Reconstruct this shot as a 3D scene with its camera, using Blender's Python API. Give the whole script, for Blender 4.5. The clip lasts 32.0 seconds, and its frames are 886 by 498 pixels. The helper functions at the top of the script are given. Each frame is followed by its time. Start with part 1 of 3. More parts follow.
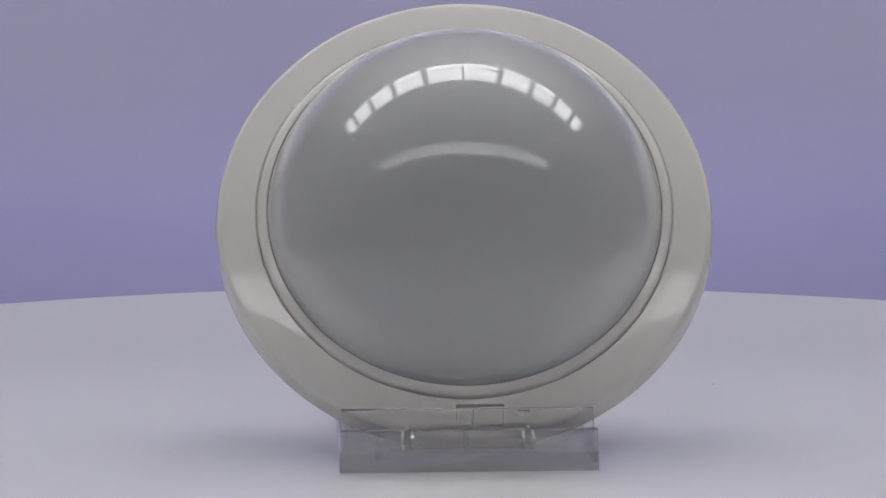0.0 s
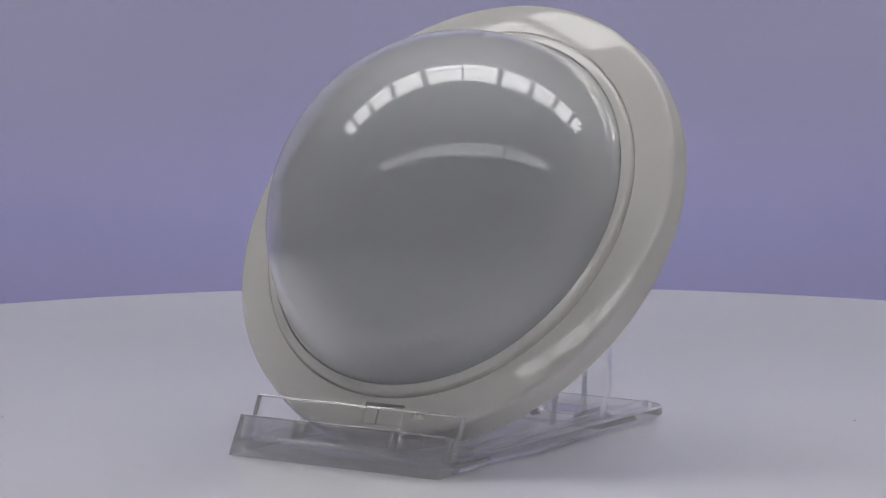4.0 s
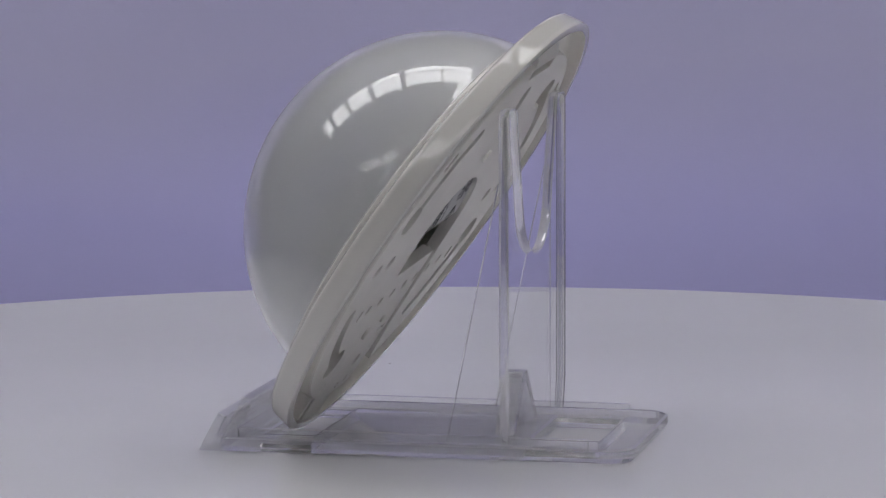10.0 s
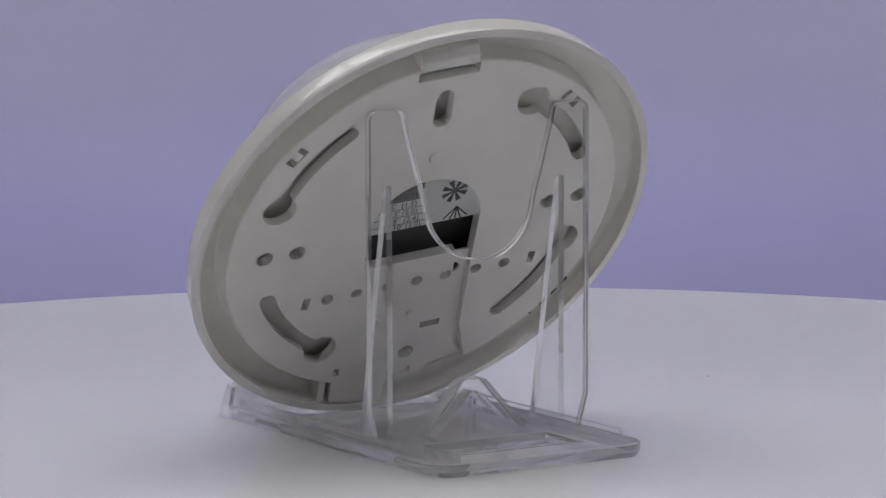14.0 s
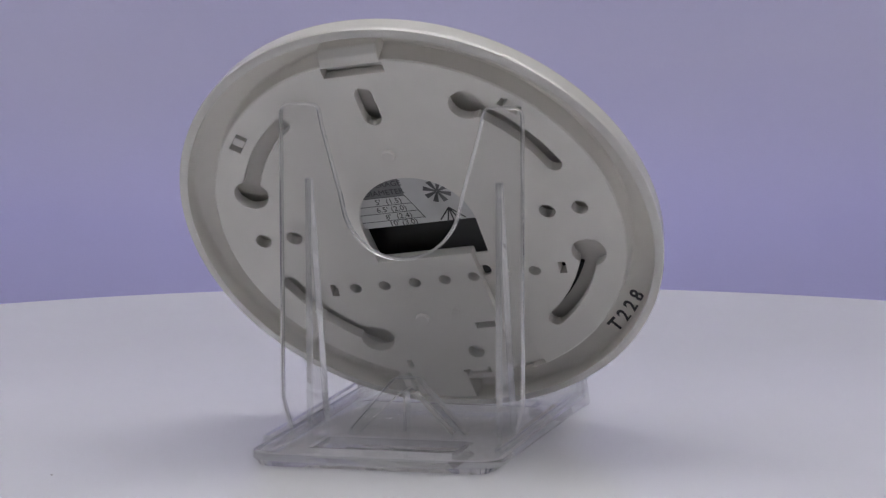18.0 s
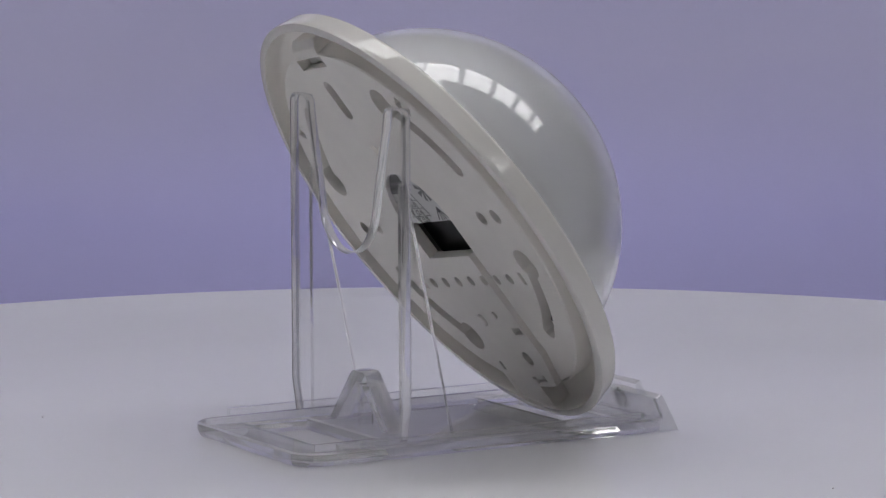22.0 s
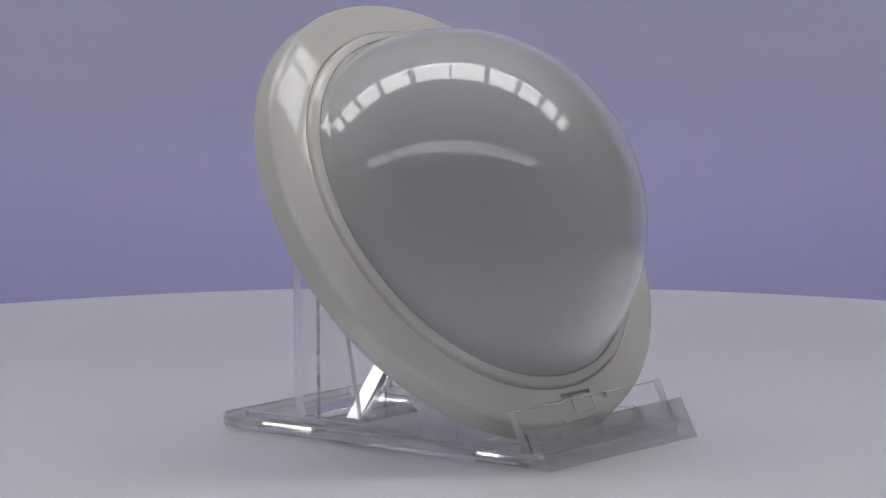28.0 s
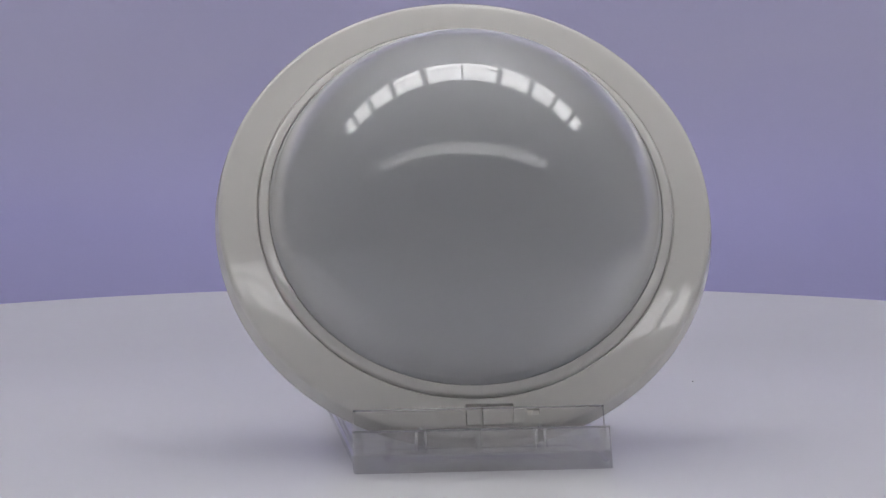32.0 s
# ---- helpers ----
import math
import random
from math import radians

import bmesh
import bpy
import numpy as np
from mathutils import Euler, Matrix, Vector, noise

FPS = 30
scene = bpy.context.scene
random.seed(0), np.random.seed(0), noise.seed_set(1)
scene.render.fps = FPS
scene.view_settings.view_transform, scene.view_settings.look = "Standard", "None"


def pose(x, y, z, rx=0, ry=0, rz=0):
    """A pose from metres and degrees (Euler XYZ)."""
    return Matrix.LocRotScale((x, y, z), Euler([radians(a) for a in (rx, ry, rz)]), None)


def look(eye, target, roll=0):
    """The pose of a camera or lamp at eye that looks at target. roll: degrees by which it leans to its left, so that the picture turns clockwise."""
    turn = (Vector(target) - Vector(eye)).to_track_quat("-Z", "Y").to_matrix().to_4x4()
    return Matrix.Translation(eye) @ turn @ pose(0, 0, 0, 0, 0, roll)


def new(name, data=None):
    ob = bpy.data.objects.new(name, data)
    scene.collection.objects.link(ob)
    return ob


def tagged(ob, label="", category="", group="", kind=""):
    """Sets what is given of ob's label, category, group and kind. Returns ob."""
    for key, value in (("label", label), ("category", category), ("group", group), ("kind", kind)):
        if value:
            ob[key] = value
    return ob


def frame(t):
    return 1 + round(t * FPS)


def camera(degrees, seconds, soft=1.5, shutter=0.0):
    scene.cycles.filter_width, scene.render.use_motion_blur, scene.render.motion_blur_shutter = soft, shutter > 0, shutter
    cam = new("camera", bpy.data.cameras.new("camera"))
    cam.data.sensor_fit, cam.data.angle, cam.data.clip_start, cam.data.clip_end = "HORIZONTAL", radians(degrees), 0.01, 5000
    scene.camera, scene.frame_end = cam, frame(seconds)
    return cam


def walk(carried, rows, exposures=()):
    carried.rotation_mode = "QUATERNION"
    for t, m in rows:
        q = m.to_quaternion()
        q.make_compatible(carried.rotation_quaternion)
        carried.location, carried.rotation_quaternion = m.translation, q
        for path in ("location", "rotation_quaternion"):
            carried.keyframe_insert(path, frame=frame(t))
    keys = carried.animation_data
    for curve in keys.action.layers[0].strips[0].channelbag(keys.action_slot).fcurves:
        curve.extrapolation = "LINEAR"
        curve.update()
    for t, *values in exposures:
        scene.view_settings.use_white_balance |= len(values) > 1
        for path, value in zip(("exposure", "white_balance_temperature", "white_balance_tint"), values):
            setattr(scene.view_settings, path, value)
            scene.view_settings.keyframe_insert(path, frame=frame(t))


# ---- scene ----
from mathutils.geometry import tessellate_polygon

cam = camera(13.37, 32.0, soft=1.3)
EYE = Vector((0, -1.125, 0.1953))
AIM = EYE + Vector((0.0003, math.cos(radians(7.036)), -math.sin(radians(7.036))))
HOLD = look(EYE, AIM, -0.223)
walk(cam, [(0.0, HOLD), (32.0, HOLD)], exposures=[(0.0, 0.52), (1.9, 0.52), (3.0, 0.36), (6.0, 0.37), (9.0, 0.28), (13.0, 0.45), (16.5, 0.55), (19.0, 0.55), (24.0, 0.31), (28.0, 0.34), (31.0, 0.42), (32.0, 0.45)])


def turn(t):
    """Angle of the turntable, clockwise from above, in degrees."""
    return max(-0.72, 13.14 + 11.412 * (t - 2.0))


# ---------------------------------------------------------------- light
world = bpy.data.worlds.new("world")
scene.world = world
world.use_nodes = True
sky = world.node_tree.nodes.new("ShaderNodeTexSky")
sky.sky_type, sky.sun_disc = "NISHITA", False
sky.sun_elevation, sky.sun_rotation = radians(50), radians(200)
wbg = world.node_tree.nodes["Background"]
world.node_tree.links.new(sky.outputs[0], wbg.inputs[0])
wbg.inputs[1].default_value = 0.06
SKYLIGHT = 3.98         # radiance of the bright sky in the rooflights
CEIL = 1.9


# ---------------------------------------------------------------- materials
def material(name, colour, rough=0.5, noise_scale=0.0, vary=0.0, bump=0.0, bump_scale=400.0, rough_vary=0.0, **inputs):
    m = bpy.data.materials.new(name)
    m.use_nodes = True
    nt = m.node_tree
    b = nt.nodes["Principled BSDF"]
    b.inputs["Base Color"].default_value = (*colour, 1)
    b.inputs["Roughness"].default_value = rough
    for key, value in inputs.items():
        b.inputs[key.replace("_", " ")].default_value = value
    co = nt.nodes.new("ShaderNodeTexCoord")
    if noise_scale:
        n1 = nt.nodes.new("ShaderNodeTexNoise")
        n1.inputs["Scale"].default_value = noise_scale
        n1.inputs["Detail"].default_value = 6
        nt.links.new(co.outputs["Object"], n1.inputs["Vector"])
        ramp = nt.nodes.new("ShaderNodeValToRGB")
        ramp.color_ramp.elements[0].position, ramp.color_ramp.elements[1].position = 0.3, 0.7
        ramp.color_ramp.elements[0].color = (*[c * (1 - vary) for c in colour], 1)
        ramp.color_ramp.elements[1].color = (*[min(1, c * (1 + vary)) for c in colour], 1)
        nt.links.new(n1.outputs["Fac"], ramp.inputs[0])
        nt.links.new(ramp.outputs[0], b.inputs["Base Color"])
        if rough_vary:
            mr = nt.nodes.new("ShaderNodeMapRange")
            mr.inputs["To Min"].default_value = rough - rough_vary
            mr.inputs["To Max"].default_value = rough + rough_vary
            nt.links.new(n1.outputs["Fac"], mr.inputs[0])
            nt.links.new(mr.outputs[0], b.inputs["Roughness"])
    if bump:
        n2 = nt.nodes.new("ShaderNodeTexNoise")
        n2.inputs["Scale"].default_value = bump_scale
        n2.inputs["Detail"].default_value = 4
        nt.links.new(co.outputs["Object"], n2.inputs["Vector"])
        bp = nt.nodes.new("ShaderNodeBump")
        bp.inputs["Strength"].default_value = bump
        bp.inputs["Distance"].default_value = 0.0005
        nt.links.new(n2.outputs["Fac"], bp.inputs["Height"])
        nt.links.new(bp.outputs[0], b.inputs["Normal"])
    return m


def glow(name, colour, strength):
    m = bpy.data.materials.new(name)
    m.use_nodes = True
    nt = m.node_tree
    nt.nodes.remove(nt.nodes["Principled BSDF"])
    e = nt.nodes.new("ShaderNodeEmission")
    e.inputs[0].default_value, e.inputs[1].default_value = (*colour, 1), strength
    nt.links.new(e.outputs[0], nt.nodes["Material Output"].inputs[0])
    return m


def milky(name):
    """Moulded polyethylene: a glossy skin over a cloudy body that lets some light through."""
    m = material(name, (0.775, 0.79, 0.825), 0.5, noise_scale=18, vary=0.04)
    nt = m.node_tree
    ramp = [n for n in nt.nodes if n.type == "VALTORGB"][0]
    nt.nodes.remove(nt.nodes["Principled BSDF"])
    body = nt.nodes.new("ShaderNodeBsdfDiffuse")
    tr = nt.nodes.new("ShaderNodeBsdfTranslucent")
    skin = nt.nodes.new("ShaderNodeBsdfAnisotropic")
    facing = nt.nodes.new("ShaderNodeLayerWeight")
    curve, gloss = nt.nodes.new("ShaderNodeMath"), nt.nodes.new("ShaderNodeMath")
    cloudy, out = nt.nodes.new("ShaderNodeMixShader"), nt.nodes.new("ShaderNodeMixShader")
    tr.inputs[0].default_value = (0.90, 0.91, 0.925, 1)
    skin.inputs["Color"].default_value = (1, 1, 1, 1)
    skin.inputs["Roughness"].default_value = 0.008
    facing.inputs["Blend"].default_value = 0.5
    curve.operation, gloss.operation = "POWER", "MULTIPLY_ADD"
    curve.inputs[1].default_value = 2.7
    gloss.inputs[1].default_value, gloss.inputs[2].default_value = 0.8, 0.029
    cloudy.inputs[0].default_value = 0.28
    nt.links.new(facing.outputs["Facing"], curve.inputs[0])
    nt.links.new(curve.outputs[0], gloss.inputs[0])
    nt.links.new(ramp.outputs[0], body.inputs[0])
    nt.links.new(body.outputs[0], cloudy.inputs[1])
    nt.links.new(tr.outputs[0], cloudy.inputs[2])
    nt.links.new(gloss.outputs[0], out.inputs[0])
    # part of the light goes on through the shell, blurred
    through_it = nt.nodes.new("ShaderNodeBsdfRefraction")
    through_it.inputs["Color"].default_value = (0.95, 0.955, 0.96, 1)
    through_it.inputs["Roughness"].default_value = 0.5
    through_it.inputs["IOR"].default_value = 1.3
    seen = nt.nodes.new("ShaderNodeMixShader")
    seen.inputs[0].default_value = 0.26
    nt.links.new(cloudy.outputs[0], seen.inputs[1])
    nt.links.new(through_it.outputs[0], seen.inputs[2])
    # a broad satin gloss grows towards the limb, under the sharp skin
    satin, sheen, veil = nt.nodes.new("ShaderNodeBsdfAnisotropic"), nt.nodes.new("ShaderNodeMath"), nt.nodes.new("ShaderNodeMixShader")
    satin.inputs["Color"].default_value = (1, 1, 1, 1)
    satin.inputs["Roughness"].default_value = 0.55
    slope = nt.nodes.new("ShaderNodeMath")
    slope.operation, sheen.operation = "POWER", "MULTIPLY"
    slope.inputs[1].default_value, sheen.inputs[1].default_value = 2.0, 0.62
    nt.links.new(facing.outputs["Facing"], slope.inputs[0])
    nt.links.new(slope.outputs[0], sheen.inputs[0])
    nt.links.new(sheen.outputs[0], veil.inputs[0])
    nt.links.new(seen.outputs[0], veil.inputs[1])
    nt.links.new(satin.outputs[0], veil.inputs[2])
    nt.links.new(veil.outputs[0], out.inputs[1])
    nt.links.new(skin.outputs[0], out.inputs[2])
    nt.links.new(out.outputs[0], nt.nodes["Material Output"].inputs[0])
    return m


def light_graded(name, low, high):
    """Paper, a little cloudy, with stronger light up its height painted as a soft gradient."""
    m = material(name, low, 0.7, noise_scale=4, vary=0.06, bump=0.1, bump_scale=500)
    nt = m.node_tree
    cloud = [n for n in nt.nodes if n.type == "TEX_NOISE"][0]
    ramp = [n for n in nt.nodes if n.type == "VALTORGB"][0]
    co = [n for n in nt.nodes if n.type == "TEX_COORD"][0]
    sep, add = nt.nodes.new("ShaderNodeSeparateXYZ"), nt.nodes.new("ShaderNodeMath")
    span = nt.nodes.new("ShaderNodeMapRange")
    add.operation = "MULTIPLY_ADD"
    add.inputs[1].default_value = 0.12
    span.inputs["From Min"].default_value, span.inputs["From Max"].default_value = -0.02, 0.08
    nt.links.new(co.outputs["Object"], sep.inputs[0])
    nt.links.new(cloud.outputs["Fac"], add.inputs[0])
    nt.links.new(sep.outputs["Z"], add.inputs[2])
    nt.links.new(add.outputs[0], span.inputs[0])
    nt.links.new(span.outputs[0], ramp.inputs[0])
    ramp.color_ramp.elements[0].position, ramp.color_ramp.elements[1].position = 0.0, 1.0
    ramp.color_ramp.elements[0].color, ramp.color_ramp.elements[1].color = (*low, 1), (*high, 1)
    return m


def clear_face(name):
    """The broad face of an acrylic sheet: glossy, a trace of dust, and clear right through."""
    m = material(name, (0.8, 0.8, 0.8), 0.5)
    nt = m.node_tree
    nt.nodes.remove(nt.nodes["Principled BSDF"])
    df = nt.nodes.new("ShaderNodeBsdfDiffuse")
    df.inputs[0].default_value = (0.72, 0.72, 0.73, 1)
    tp = nt.nodes.new("ShaderNodeBsdfTransparent")
    tp.inputs[0].default_value = (0.998, 0.998, 0.999, 1)
    gl = nt.nodes.new("ShaderNodeBsdfAnisotropic")
    gl.inputs["Color"].default_value = (1, 1, 1, 1)
    gl.inputs["Roughness"].default_value = 0.015
    facing = nt.nodes.new("ShaderNodeLayerWeight")
    facing.inputs["Blend"].default_value = 0.5
    curve, fr = nt.nodes.new("ShaderNodeMath"), nt.nodes.new("ShaderNodeMath")
    curve.operation, fr.operation = "POWER", "MULTIPLY_ADD"
    curve.inputs[1].default_value = 5.0
    fr.inputs[1].default_value, fr.inputs[2].default_value = 0.40, 0.03
    nt.links.new(facing.outputs["Facing"], curve.inputs[0])
    nt.links.new(curve.outputs[0], fr.inputs[0])
    dust = nt.nodes.new("ShaderNodeTexNoise")
    dust.inputs["Scale"].default_value = 160
    co = nt.nodes.new("ShaderNodeTexCoord")
    amount = nt.nodes.new("ShaderNodeMapRange")
    amount.inputs["To Min"].default_value, amount.inputs["To Max"].default_value = 0.0, 0.02
    haze, out = (nt.nodes.new("ShaderNodeMixShader") for _ in range(2))
    nt.links.new(co.outputs["Object"], dust.inputs["Vector"])
    nt.links.new(dust.outputs["Fac"], amount.inputs[0])
    nt.links.new(amount.outputs[0], haze.inputs[0])
    nt.links.new(tp.outputs[0], haze.inputs[1])
    nt.links.new(df.outputs[0], haze.inputs[2])
    nt.links.new(fr.outputs[0], out.inputs[0])
    nt.links.new(haze.outputs[0], out.inputs[1])
    nt.links.new(gl.outputs[0], out.inputs[2])
    nt.links.new(out.outputs[0], nt.nodes["Material Output"].inputs[0])
    return m


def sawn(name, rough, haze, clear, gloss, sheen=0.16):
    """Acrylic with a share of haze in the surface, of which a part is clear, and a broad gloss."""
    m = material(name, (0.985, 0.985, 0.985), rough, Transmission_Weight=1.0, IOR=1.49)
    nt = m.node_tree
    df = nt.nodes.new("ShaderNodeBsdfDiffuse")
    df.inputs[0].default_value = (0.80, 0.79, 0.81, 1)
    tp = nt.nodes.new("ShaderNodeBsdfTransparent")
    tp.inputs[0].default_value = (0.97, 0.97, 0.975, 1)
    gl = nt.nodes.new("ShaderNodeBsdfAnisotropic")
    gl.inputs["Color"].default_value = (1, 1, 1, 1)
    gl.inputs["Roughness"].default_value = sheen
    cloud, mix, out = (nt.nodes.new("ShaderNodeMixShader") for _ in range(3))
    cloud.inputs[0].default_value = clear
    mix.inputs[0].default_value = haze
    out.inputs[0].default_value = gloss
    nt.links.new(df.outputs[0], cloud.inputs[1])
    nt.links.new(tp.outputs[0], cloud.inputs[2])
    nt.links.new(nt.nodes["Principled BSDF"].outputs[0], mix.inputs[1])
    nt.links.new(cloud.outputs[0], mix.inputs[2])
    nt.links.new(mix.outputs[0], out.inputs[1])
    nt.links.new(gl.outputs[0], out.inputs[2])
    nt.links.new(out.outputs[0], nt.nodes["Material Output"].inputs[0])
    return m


M_PLATTER = material("white_laminate", (0.782, 0.783, 0.828), 0.2, noise_scale=9, vary=0.02, bump=0.03, bump_scale=900)
# the lighter upper colour paints in the brighter light on the paper
M_CLOTH = light_graded("violet_paper", (0.405, 0.392, 0.705), (0.498, 0.482, 0.725))
M_WALL = material("room_paint", (0.82, 0.82, 0.82), 0.8, noise_scale=2, vary=0.08)
M_FLOOR = material("dark_floor", (0.08, 0.08, 0.082), 0.6, noise_scale=6, vary=0.15)
M_DARK = material("dark_curtain", (0.13, 0.13, 0.14), 0.85, noise_scale=3, vary=0.2)
M_BAR = material("glazing_bar_paint", (0.35, 0.35, 0.36), 0.5, noise_scale=20, vary=0.05)
M_SKY = glow("bright_sky", (1.0, 0.985, 0.99), SKYLIGHT)
M_ABS = material("warm_white_plastic", (0.785, 0.765, 0.735), 0.07, noise_scale=60, vary=0.015, bump=0.02, bump_scale=60, rough_vary=0.02)
M_ABS_BACK = material("matt_white_plastic", (0.885, 0.860, 0.812), 0.45, noise_scale=80, vary=0.02, bump=0.05, bump_scale=2500)
M_LENS = milky("milky_lens")
M_FACE = clear_face("acrylic_face")
M_INNER = clear_face("lens_inner_skin")
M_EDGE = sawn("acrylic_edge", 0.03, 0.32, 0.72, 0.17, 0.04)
# added white and strong gloss imitate the light caught inside clear edges
M_BRIGHT_EDGE = sawn("brightened_acrylic_edge", 0.03, 0.40, 0.72, 0.40, 0.04)
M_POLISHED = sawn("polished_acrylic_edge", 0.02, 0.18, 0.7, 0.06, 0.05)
# clear lip: its pale haze imitates the light refracted through the acrylic
M_LIP_LIGHT = sawn("lightened_acrylic", 0.02, 0.80, 0.84, 0.08, 0.06)
M_DUSTY = sawn("dusty_acrylic_top", 0.02, 0.60, 0.88, 0.0)
M_UNDER = sawn("acrylic_underside", 0.02, 0.85, 0.96, 0.0)
M_GLINT = sawn("spacer_glint", 0.02, 0.4, 0.3, 0.55, 0.07)
M_WHITE_GLINT = material("white_glint", (0.9, 0.9, 0.91), 0.14, noise_scale=300, vary=0.03)
M_BLACK = material("black_foam", (0.012, 0.012, 0.013), 0.6, noise_scale=200, vary=0.3)
M_DISC = material("grey_disc", (0.2, 0.205, 0.21), 0.6, noise_scale=120, vary=0.15)
M_CARD = material("label_paper", (0.7, 0.7, 0.69), 0.6, noise_scale=150, vary=0.03)
M_INK = material("grey_ink", (0.06, 0.06, 0.065), 0.6, noise_scale=300, vary=0.1)
M_GREY = material("grey_print", (0.22, 0.22, 0.225), 0.6, noise_scale=300, vary=0.1)
M_POCKET_SHADE = material("brown_recess_shade", (0.10, 0.07, 0.05), 0.5, noise_scale=200, vary=0.1)
M_DUST = material("dust", (0.38, 0.37, 0.36), 0.9, noise_scale=500, vary=0.2)
MM = 0.001


# ---------------------------------------------------------------- mesh helpers
def part(name, bm, mat, parent=None, label="", smooth=False, scale=MM):
    bmesh.ops.recalc_face_normals(bm, faces=bm.faces)
    me = bpy.data.meshes.new(name)
    for v in bm.verts:
        v.co *= scale
    bm.to_mesh(me)
    bm.free()
    return link_mesh(name, me, mat, parent, label, smooth)


def link_mesh(name, me, mat, parent=None, label="", smooth=False):
    me.materials.clear()
    me.materials.append(mat)
    if smooth:
        me.polygons.foreach_set("use_smooth", [True] * len(me.polygons))
        me.set_sharp_from_angle(angle=radians(20 if smooth == "cut" else 38))
    ob = new(name, me)
    ob.parent = parent
    if label:
        tagged(ob, label)
    return ob


def edged(ob, face, near=0.93, rim=None, broad_face=None):
    """Gives an acrylic piece clear broad faces, which look along the direction face, and hazier moulded edges."""
    ob.data.materials[0] = broad_face or M_FACE
    ob.data.materials.append(rim or M_EDGE)
    face = Vector(face).normalized()
    for p in ob.data.polygons:
        broad = abs(p.normal.dot(face)) >= near or p.normal.z < -0.9
        p.material_index = int(not broad)
        if broad:
            p.use_smooth = False
    return ob


def bonded(ob):
    """Takes away the foot of a piece that is fused with the base plate, so that no seam shows there."""
    bm = bmesh.new()
    bm.from_mesh(ob.data)
    bmesh.ops.delete(bm, geom=[f for f in bm.faces if f.normal.z < -0.15 and f.calc_center_median().z < 0.0056], context="FACES")
    bm.to_mesh(ob.data)
    bm.free()
    return ob


def thing(name, label, category, m=None, group=""):
    ob = new(name)
    ob.empty_display_size = 0.02
    if m is not None:
        ob.matrix_basis = m
    return tagged(ob, label, category, group)


def lathe(profile, seg=144, closed=True):
    bm = bmesh.new()
    rings = []
    for r, z in profile:
        if r < 1e-6:
            rings.append([bm.verts.new((0, 0, z))])
        else:
            rings.append([bm.verts.new((r * math.cos(2 * math.pi * k / seg), r * math.sin(2 * math.pi * k / seg), z)) for k in range(seg)])
    pairs = list(zip(rings, rings[1:] + rings[:1])) if closed else list(zip(rings, rings[1:]))
    for a, b in pairs:
        for k in range(seg):
            j = (k + 1) % seg
            if len(a) == 1 and len(b) == 1:
                continue
            if len(a) == 1:
                bm.faces.new((a[0], b[j], b[k]))
            elif len(b) == 1:
                bm.faces.new((a[k], a[j], b[0]))
            else:
                bm.faces.new((a[k], a[j], b[j], b[k]))
    return bm


def sheet(loops, thick, bevel=0.15, m=None, segments=2):
    """A flat sheet cut along closed loops (the first is the outline, the others holes), lying from z 0 to thick, as a watertight mesh in metres."""
    flat = [p for loop in loops for p in loop]
    tris = tessellate_polygon([[Vector((x, y, 0)) for x, y in loop] for loop in loops])
    bm = bmesh.new()
    low = [bm.verts.new((x, y, 0)) for x, y in flat]
    high = [bm.verts.new((x, y, thick)) for x, y in flat]
    for a, b, c in tris:
        if len({a, b, c}) == 3:
            bm.faces.new((low[a], low[b], low[c]))
            bm.faces.new((high[c], high[b], high[a]))
    rim, k = [], 0
    for loop in loops:
        n = len(loop)
        for i in range(n):
            a, b = k + i, k + (i + 1) % n
            bm.faces.new((low[a], high[a], high[b], low[b]))
            rim += [bm.edges.get((low[a], low[b])), bm.edges.get((high[a], high[b]))]
        k += n
    bmesh.ops.recalc_face_normals(bm, faces=bm.faces)
    if bevel:
        bmesh.ops.bevel(bm, geom=rim, offset=bevel, segments=segments, affect="EDGES", profile=0.5)
    me = bpy.data.meshes.new("sheet")
    bm.to_mesh(me)
    bm.free()
    me.transform(Matrix.Scale(MM, 4) @ (m or Matrix.Identity(4)))
    return me


def extrude_x(profile, x0, x1, bevel=0.25):
    """A prism along x with a profile of (y, z) points."""
    bm = bmesh.new()
    a = [bm.verts.new((x0, y, z)) for y, z in profile]
    b = [bm.verts.new((x1, y, z)) for y, z in profile]
    n = len(profile)
    bm.faces.new(a)
    bm.faces.new(b[::-1])
    for k in range(n):
        bm.faces.new((a[k], b[k], b[(k + 1) % n], a[(k + 1) % n]))
    if bevel:
        bmesh.ops.bevel(bm, geom=bm.edges[:], offset=bevel, segments=2, affect="EDGES", profile=0.5)
    return bm


def box(x0, x1, y0, y1, z0, z1, bevel=0.2):
    return extrude_x([(y0, z0), (y1, z0), (y1, z1), (y0, z1)], x0, x1, bevel)


def arc(cx, cy, r, a0, a1, n=10):
    return [(cx + r * math.cos(radians(a0 + (a1 - a0) * k / n)), cy + r * math.sin(radians(a0 + (a1 - a0) * k / n))) for k in range(n + 1)]


def circle(cx, cy, r, n=24):
    return arc(cx, cy, r, 0, 360 * (n - 1) / n, n - 1)


def rect(cx, cy, w, h, a=0.0):
    c, s = math.cos(radians(a)), math.sin(radians(a))
    return [(cx + x * c - y * s, cy + x * s + y * c) for x, y in ((-w / 2, -h / 2), (w / 2, -h / 2), (w / 2, h / 2), (-w / 2, h / 2))]


def polar(r, a):
    return r * math.cos(radians(a)), r * math.sin(radians(a))


